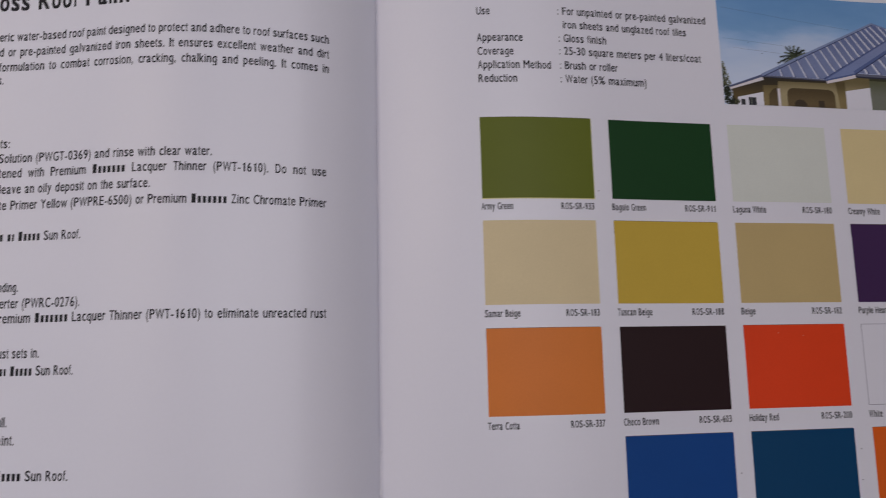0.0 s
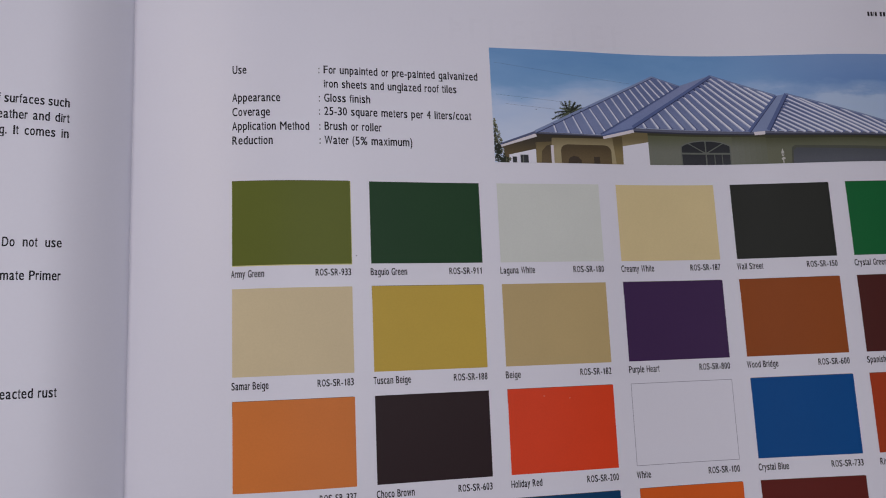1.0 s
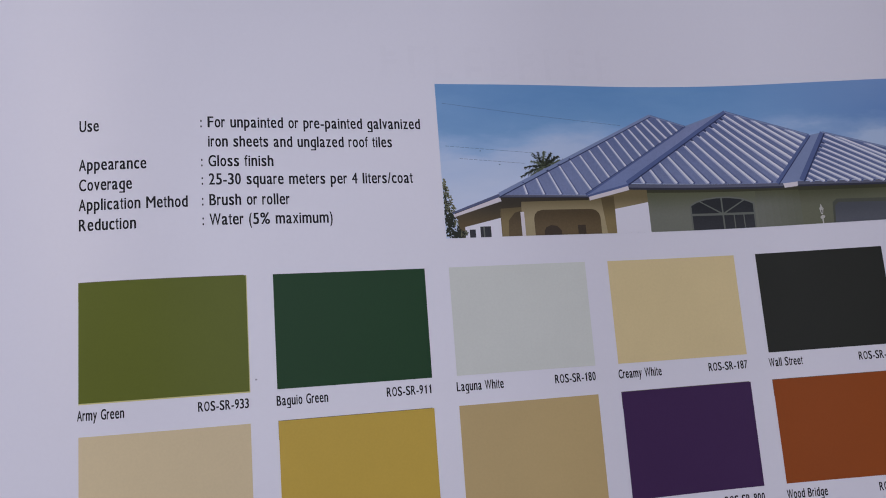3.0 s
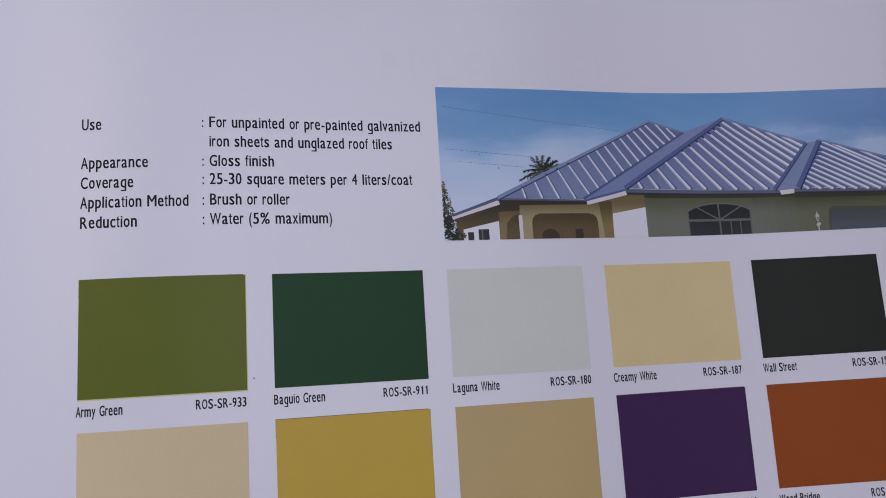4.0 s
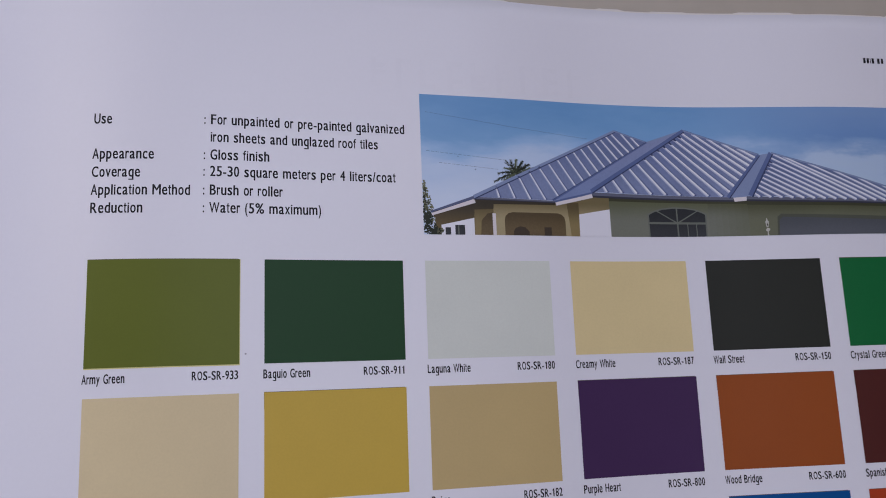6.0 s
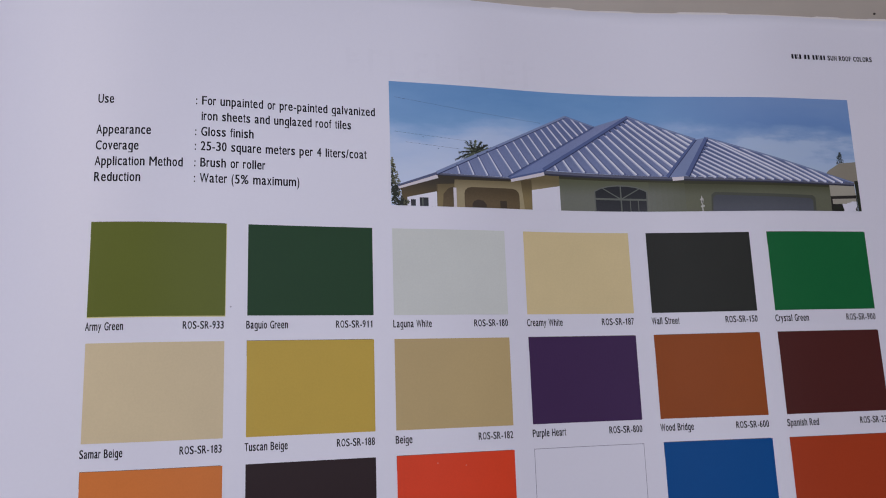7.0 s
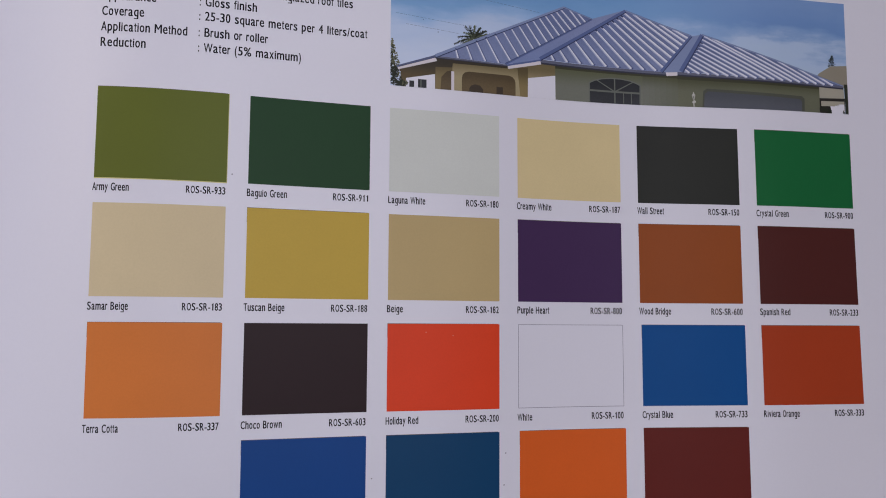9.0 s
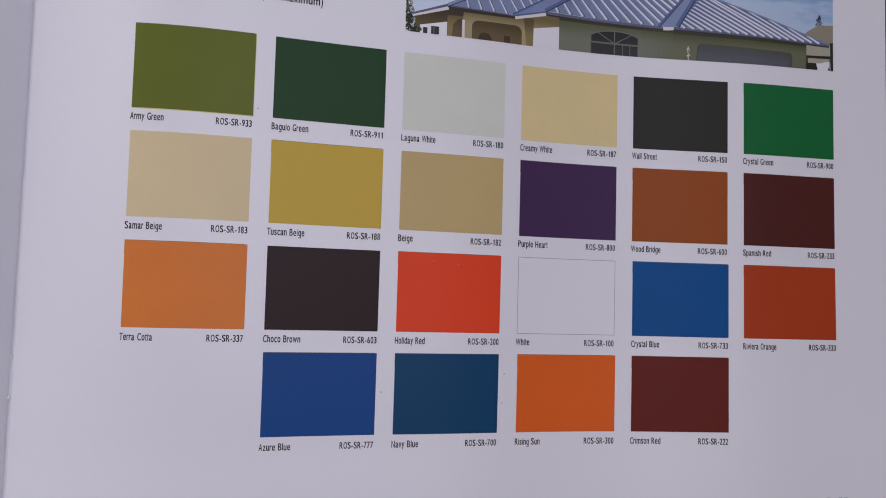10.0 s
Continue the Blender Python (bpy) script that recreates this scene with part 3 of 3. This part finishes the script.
foliage("tree", [(174.4, 17.6, 1.15, 0.4), (174.5, 18.3, 1.0, 0.45), (174.4, 19.0, 0.75, 0.4), (174.6, 19.6, 0.5, 0.35), (174.6, 20.1, 0.25, 0.3)], 190, 0.14, 1, CONIFER)
shot("neighbour_roof", [(168.6, 13.0), (170.8, 15.5), (174.1, 17.5), (PR, 17.9), (PR, 12.0)], STONE, 2)
PALE = ink("printed_pale_wall", 182, 178, 160, 0.06)
YARD = ink("printed_dark_hedge", 52, 56, 44, 0.15)
shot("neighbour_wall", [(170.4, 12.4), (170.6, 8.9), (177.7, 9.2), (177.5, 12.4)], PALE, 3)
shot("neighbour_shade", [(170.4, 9.0), (170.5, PB), (177.8, PB), (177.8, 9.3)], DARK, 4)
shot("neighbour_drive", [(171.5, 7.3), (173.5, 7.4), (173.9, PB), (177.6, PB), (177.6, 7.8), (174.0, 7.6)], SUNLIT, 5)
shot("neighbour_drive", [(171.0, 8.3), (171.0, 7.0), (177.6, 7.2), (177.6, 8.5)], PALE, 5)
shot("neighbour_post", [(177.7, 13.0), (177.9, PB), (PR, PB), (PR, 13.0)], YARD, 6)
foliage("shrub", [(171.6, 6.0, 1.1, 0.7), (173.2, 5.8, 0.8, 0.4)], 60, 0.22, 6)
foliage("shrub", [(177.3, 5.8, 0.3, 0.5)], 12, 0.15, 7)

# walls
shot("wall", [(63.4, 9.6), (71.6, 12.4), (71.5, PB), (63.4, PB)], SHADE, 3)
shot("wall", [(64.6, 7.2), (71.4, 8.7), (71.4, PB), (64.6, PB)], SUNLIT, 4)
for x0, x1, y1 in ((65.4, 66.5, 6.7), (67.4, 69.4, 7.2)):
    shot("window", [(x0, y1), (x0, PB), (x1, PB), (x1, y1)], PANE, 5)
stroke("window_bar", (68.1, PB), (68.1, 7.1), 0.25, 0.25, BAR, 6)
shot("porch_side", [(71.4, 12.6), (71.4, PB), (76.0, PB), (76.0, 12.6)], WALL_SIDE, 3)
shot("porch_opening", [(72.9, 8.2), (72.7, PB), (75.3, PB), (75.3, 9.9), (74.2, 9.6)], PORCH, 4)
shot("porch_front", [(75.5, 12.6), (75.5, PB), (94.4, PB), (94.4, 12.6)], WALL_A, 4)
shot("column", [(75.25, 9.7), (75.25, PB), (75.95, PB), (75.95, 9.7)], FASCIA, 5)
arch = [(77.8, PB), (91.1, PB), (91.1, 8.4)]
arch += [(91.1 - 1.7 + 1.7 * math.cos(a), 8.4 + 1.6 * math.sin(a)) for a in (0.5, 1.0, 1.57)]
arch += [(77.8 + 1.7 - 1.7 * math.sin(a), 8.4 + 1.6 * math.cos(a)) for a in (0.0, 0.57, 1.07)] + [(77.8, 8.4)]
shot("porch_arch", arch, PORCH, 5)
shot("niche", [(79.6, PB), (83.0, PB), (83.0, 6.0), (82.2, 6.9), (81.0, 7.1), (80.0, 6.7), (79.6, 6.0)], NICHE, 7)
shot("porch_door", [(86.3, 7.0), (86.3, PB), (87.9, PB), (87.9, 7.0)], NICHE, 7)
shot("wall", [(91.3, 12.5), (92.4, PB), (101.3, PB), (101.3, 14.3)], WALL_A, 5)
shot("wall", [(91.6, 12.2), (92.3, PB), (94.3, PB), (94.3, 12.4)], WALL_SIDE, 6)
shot("sunlit_wall", [(94.3, 9.9), (94.2, PB), (101.3, PB), (101.3, 11.1)], SUNLIT, 7)
shot("wall", [(101.3, 14.2), (101.3, PB), (132.7, PB), (132.7, 13.4)], WALL_B, 4)
for k in range(6):
    tone = blend_ink("printed_wall_turn", (124 - 2 * k, 128 - 2 * k, 116 - 3 * k), (92 - k, 95 - k, 71 - 2 * k), "Y", 8.8, 13.0)
    shot("wall", [(123.8 + 1.5 * k, 12.8), (123.8 + 1.5 * k, PB), (125.3 + 1.5 * k, PB), (125.3 + 1.5 * k, 12.8)], tone, 5)
shot("wall", [(132.7, 13.0), (132.7, PB), (170.6, PB), (170.6, 12.2)], WALL_C, 4)
EAVE = ink("printed_eave_shade", 70, 71, 52, 0.1)
shot("eave_shadow", [(101.3, 14.0), (101.3, 12.9), (132.7, 12.3), (132.7, 13.3)], EAVE, 6)
shot("eave_shadow", [(132.7, 13.2), (132.7, 12.1), (170.6, 11.3), (170.6, 12.3)], EAVE, 6)
shot("garage_recess", [(139.3, 9.3), (139.0, PB), (166.2, PB), (166.3, 8.6), (165.6, 9.2), (140.2, 10.0)], GARAGE_TOP, 6)
shot("garage_door", [(139.7, 8.6), (139.4, PB), (165.4, PB), (165.6, 7.8), (165.0, 8.4), (140.5, 9.3)], GARAGE, 7)
LAMP = ink("printed_lamp_white", 206, 206, 198, 0.1)
shot("lamp_post", [(136.66, 6.9), (136.7, PB), (136.98, PB), (136.94, 6.9)], LAMP, 7)
shot("lamp_bracket", [(136.35, 6.5), (136.5, 6.15), (137.25, 6.3), (137.4, 6.7), (136.9, 6.95)], LAMP, 7.5)
shot("lamp_glass", [(136.45, 8.1), (136.6, 7.1), (137.0, 7.1), (137.2, 8.1)], LAMP, 8)
shot("lamp_gap", [(136.68, 7.9), (136.74, 7.3), (136.92, 7.3), (136.98, 7.9)], GARAGE_TOP, 8.5)
shot("lamp_cap", [(136.3, 8.1), (137.3, 8.15), (136.95, 8.6), (136.85, 9.05), (136.72, 9.05), (136.65, 8.6)], LAMP, 9)

# the arched window
win = [(109.9, PB), (123.2, PB), (123.4, 10.2)]
win += [(116.6 + 6.8 * math.cos(a), 9.6 + 2.1 * math.sin(a)) for a in (0.5, 0.9, 1.3, 1.7, 2.1, 2.5)] + [(109.9, 10.2)]
shot("window_trim", win, BAR, 7)
glass_shape = [(110.2, PB), (122.9, PB), (123.0, 10.0)]
glass_shape += [(116.6 + 6.4 * math.cos(a), 9.5 + 1.9 * math.sin(a)) for a in (0.5, 0.9, 1.3, 1.7, 2.1, 2.5)] + [(110.2, 10.0)]
shot("window_pane", glass_shape, PANE, 8)
stroke("mullion", (110.2, 8.25), (123.0, 8.1), 0.45, 0.45, BAR, 9)
stroke("mullion", (116.6, PB), (116.6, 11.4), 0.35, 0.3, BAR, 9)
stroke("mullion", (116.6, 8.2), (111.8, 11.0), 0.28, 0.22, BAR, 9)
stroke("mullion", (116.6, 8.2), (121.4, 10.9), 0.28, 0.22, BAR, 9)
for u in (118.85, 120.85):
    stroke("mullion", (u, PB), (u, 8.1), 0.2, 0.2, BAR, 9)

# roofs
HIP1B, APEX1, VAL1T, VAL1B = (71.5, 13.0), (103.8, 28.4), (111.1, 26.05), (88.6, 12.7)
HIP2B, APEX2, C_TR, C_BR = (97.4, 14.9), (119.8, 28.9), (136.6, 23.3), (128.6, 13.8)
D_AP, D_BL, D_BR = (139.4, 23.7), (133.7, 14.1), (177.5, 12.5)
shot("soffit", [(62.8, 9.8), (71.7, 12.8), (89.4, 12.5), (89.0, 11.7), (75.6, 11.6), (75.5, 10.6), (71.5, 10.4), (63.2, 8.6)], SHADE, 7)
shot("roof_panel", [HIP1B, VAL1B, VAL1T, APEX1], ROOF, 8)
shot("roof_panel", [VAL1B, (97.6, 14.5), APEX2, VAL1T], ROOF_DARK, 9)
shot("roof_panel", [HIP2B, C_BR, C_TR, APEX2], ROOF, 10)
shot("roof_panel", [(128.8, 13.4), (133.6, 13.6), D_AP, (136.8, 23.3)], HIP_LIGHT, 10)
shot("roof_panel", [D_BL, D_BR, D_AP], ROOF_RIGHT, 11)
for a, b, w in (((71.4, 12.75), (89.0, 12.4), 0.5), ((97.3, 14.25), (129.8, 13.35), 1.0), ((132.8, 13.5), (177.5, 12.15), 0.95)):
    stroke("gutter", a, b, w, w * 0.85, GUTTER_INK, 12)
    stroke("gutter_shadow", (a[0], a[1] - w * 0.42), (b[0], b[1] - w * 0.36), w * 0.42, w * 0.36, GUTTER_LOW, 12.5)
stroke("fascia", (62.7, 9.3), (71.7, 12.2), 0.5, 0.85, FASCIA, 11)
stroke("roof_edge", (62.5, 9.8), (71.6, 12.95), 0.35, 0.6, EDGE, 12)
stroke("fascia", (89.2, 11.95), (97.6, 13.95), 0.7, 0.85, FASCIA, 13)
stroke("roof_edge", (89.0, 12.5), (97.6, 14.55), 0.4, 0.45, HIP, 13)
shot("fascia", [(129.8, 13.7), (130.0, 12.8), (132.7, 13.0), (132.8, 13.9)], FASCIA, 14)

RIB_MID = ink("printed_rib_flank", 190, 198, 226)
RIB_DIM = ink("printed_rib_dim", 124, 136, 176)
RIB_SHADE = ink("printed_rib_shadow", 84, 95, 140)


def ribs(lower, upper, wa, wb, layer, notched):
    """Raised seams of the roof sheets: each a lit edge with a soft dark side, and a notch of shade where it meets the hip."""
    for k, (a, b) in enumerate(zip(lower, upper)):
        for off, wide, tone, lay in ((0.95, 1.3, RIB_DIM, 0), (0.8, 0.6, RIB_SHADE, 0.4), (-0.35, 1.3, RIB_MID, 0.8)):
            stroke("roof_rib_shadow" if off > 0 else "roof_rib", (a[0] + wa * off, a[1]), (b[0] + wb * off, b[1] - 0.1), wa * wide, wb * wide, tone, layer + lay)
        stroke("roof_rib", (a[0], a[1] + 0.05), lerp(b, a, 0.03), wa * 0.85, wb * 0.75, RIB, layer + 1.4)
        if k < notched:
            stroke("roof_notch", lerp(b, a, 0.01), lerp(b, a, 0.07), wb * 2.2, wb * 0.6, SEAM, layer + 1.7)


low = [(76.9 + 3.35 * k, 12.95 - 0.05 * k) for k in range(4)] + [lerp(VAL1B, VAL1T, 0.06 + 0.0925 * j - 0.0017 * j * j) for j in range(13)]
top = [lerp(HIP1B, APEX1, 0.148 + 0.08 * k - 0.00152 * k * k) for k in range(15)] + [lerp(APEX1, VAL1T, 0.2 + 0.3 * k) for k in range(2)]
ribs(low, top, 0.33, 0.24, 13, 15)
low = [(101.0 + 3.45 * k - 0.02 * k * k, 14.8 - 0.095 * k) for k in range(9)] + [lerp(C_BR, C_TR, 0.1 + 0.145 * j - 0.004 * j * j) for j in range(8)]
top = [lerp(HIP2B, APEX2, 0.12 + 0.1 * k - 0.0024 * k * k) for k in range(13)] + [lerp(APEX2, C_TR, 0.12 + 0.2 * k) for k in range(4)]
ribs(low, top, 0.5, 0.34, 13, 12)
low = [(135.9 + 2.54 * k - 0.008 * k * k, 13.8 - 0.1 * k + 0.0012 * k * k) for k in range(17)]
top = [lerp(D_BL, D_AP, 0.1 + 0.09 * k) for k in range(11)] + [lerp(D_AP, D_BR, 0.07 + 0.15 * k) for k in range(6)]
ribs(low, top, 0.47, 0.27, 13, 9)


def cap(name, a, b, wa, wb, body, edge, side, layer):
    """A folded cap along a hip or ridge: its sheet and the dark line on one side of it."""
    stroke(name, a, b, wa, wb, body, layer)
    d = Vector((b[0] - a[0], b[1] - a[1])).normalized()
    n = Vector((-d.y, d.x)) * side
    stroke(name + "_edge", (a[0] + n.x * wa * 0.5, a[1] + n.y * wa * 0.5), (b[0] + n.x * wb * 0.5, b[1] + n.y * wb * 0.5), wa * 0.28, wb * 0.28, edge, layer + 0.4)


cap("valley", VAL1B, VAL1T, 0.4, 0.3, HIP, SEAM, 1, 15)
cap("hip_cap", HIP1B, APEX1, 0.8, 0.55, HIP_LIGHT, SEAM, -1, 15)
cap("ridge_cap", APEX1, VAL1T, 0.3, 0.25, HIP_LIGHT, HIP, 1, 15)
stroke("ridge_cap", VAL1T, APEX2, 0.3, 0.4, HIP_LIGHT, 15)
cap("hip_cap", HIP2B, APEX2, 0.9, 0.75, HIP, SEAM, -1, 16)
cap("ridge_cap", APEX2, C_TR, 0.32, 0.28, HIP_LIGHT, HIP, 1, 16)
cap("valley", C_BR, C_TR, 0.8, 0.6, HIP, SEAM, -1, 16)
cap("hip_cap", D_BL, D_AP, 1.1, 0.95, HIP, SEAM, -1, 16)
cap("ridge_cap", D_AP, D_BR, 0.3, 0.25, HIP_LIGHT, HIP, 1, 16)
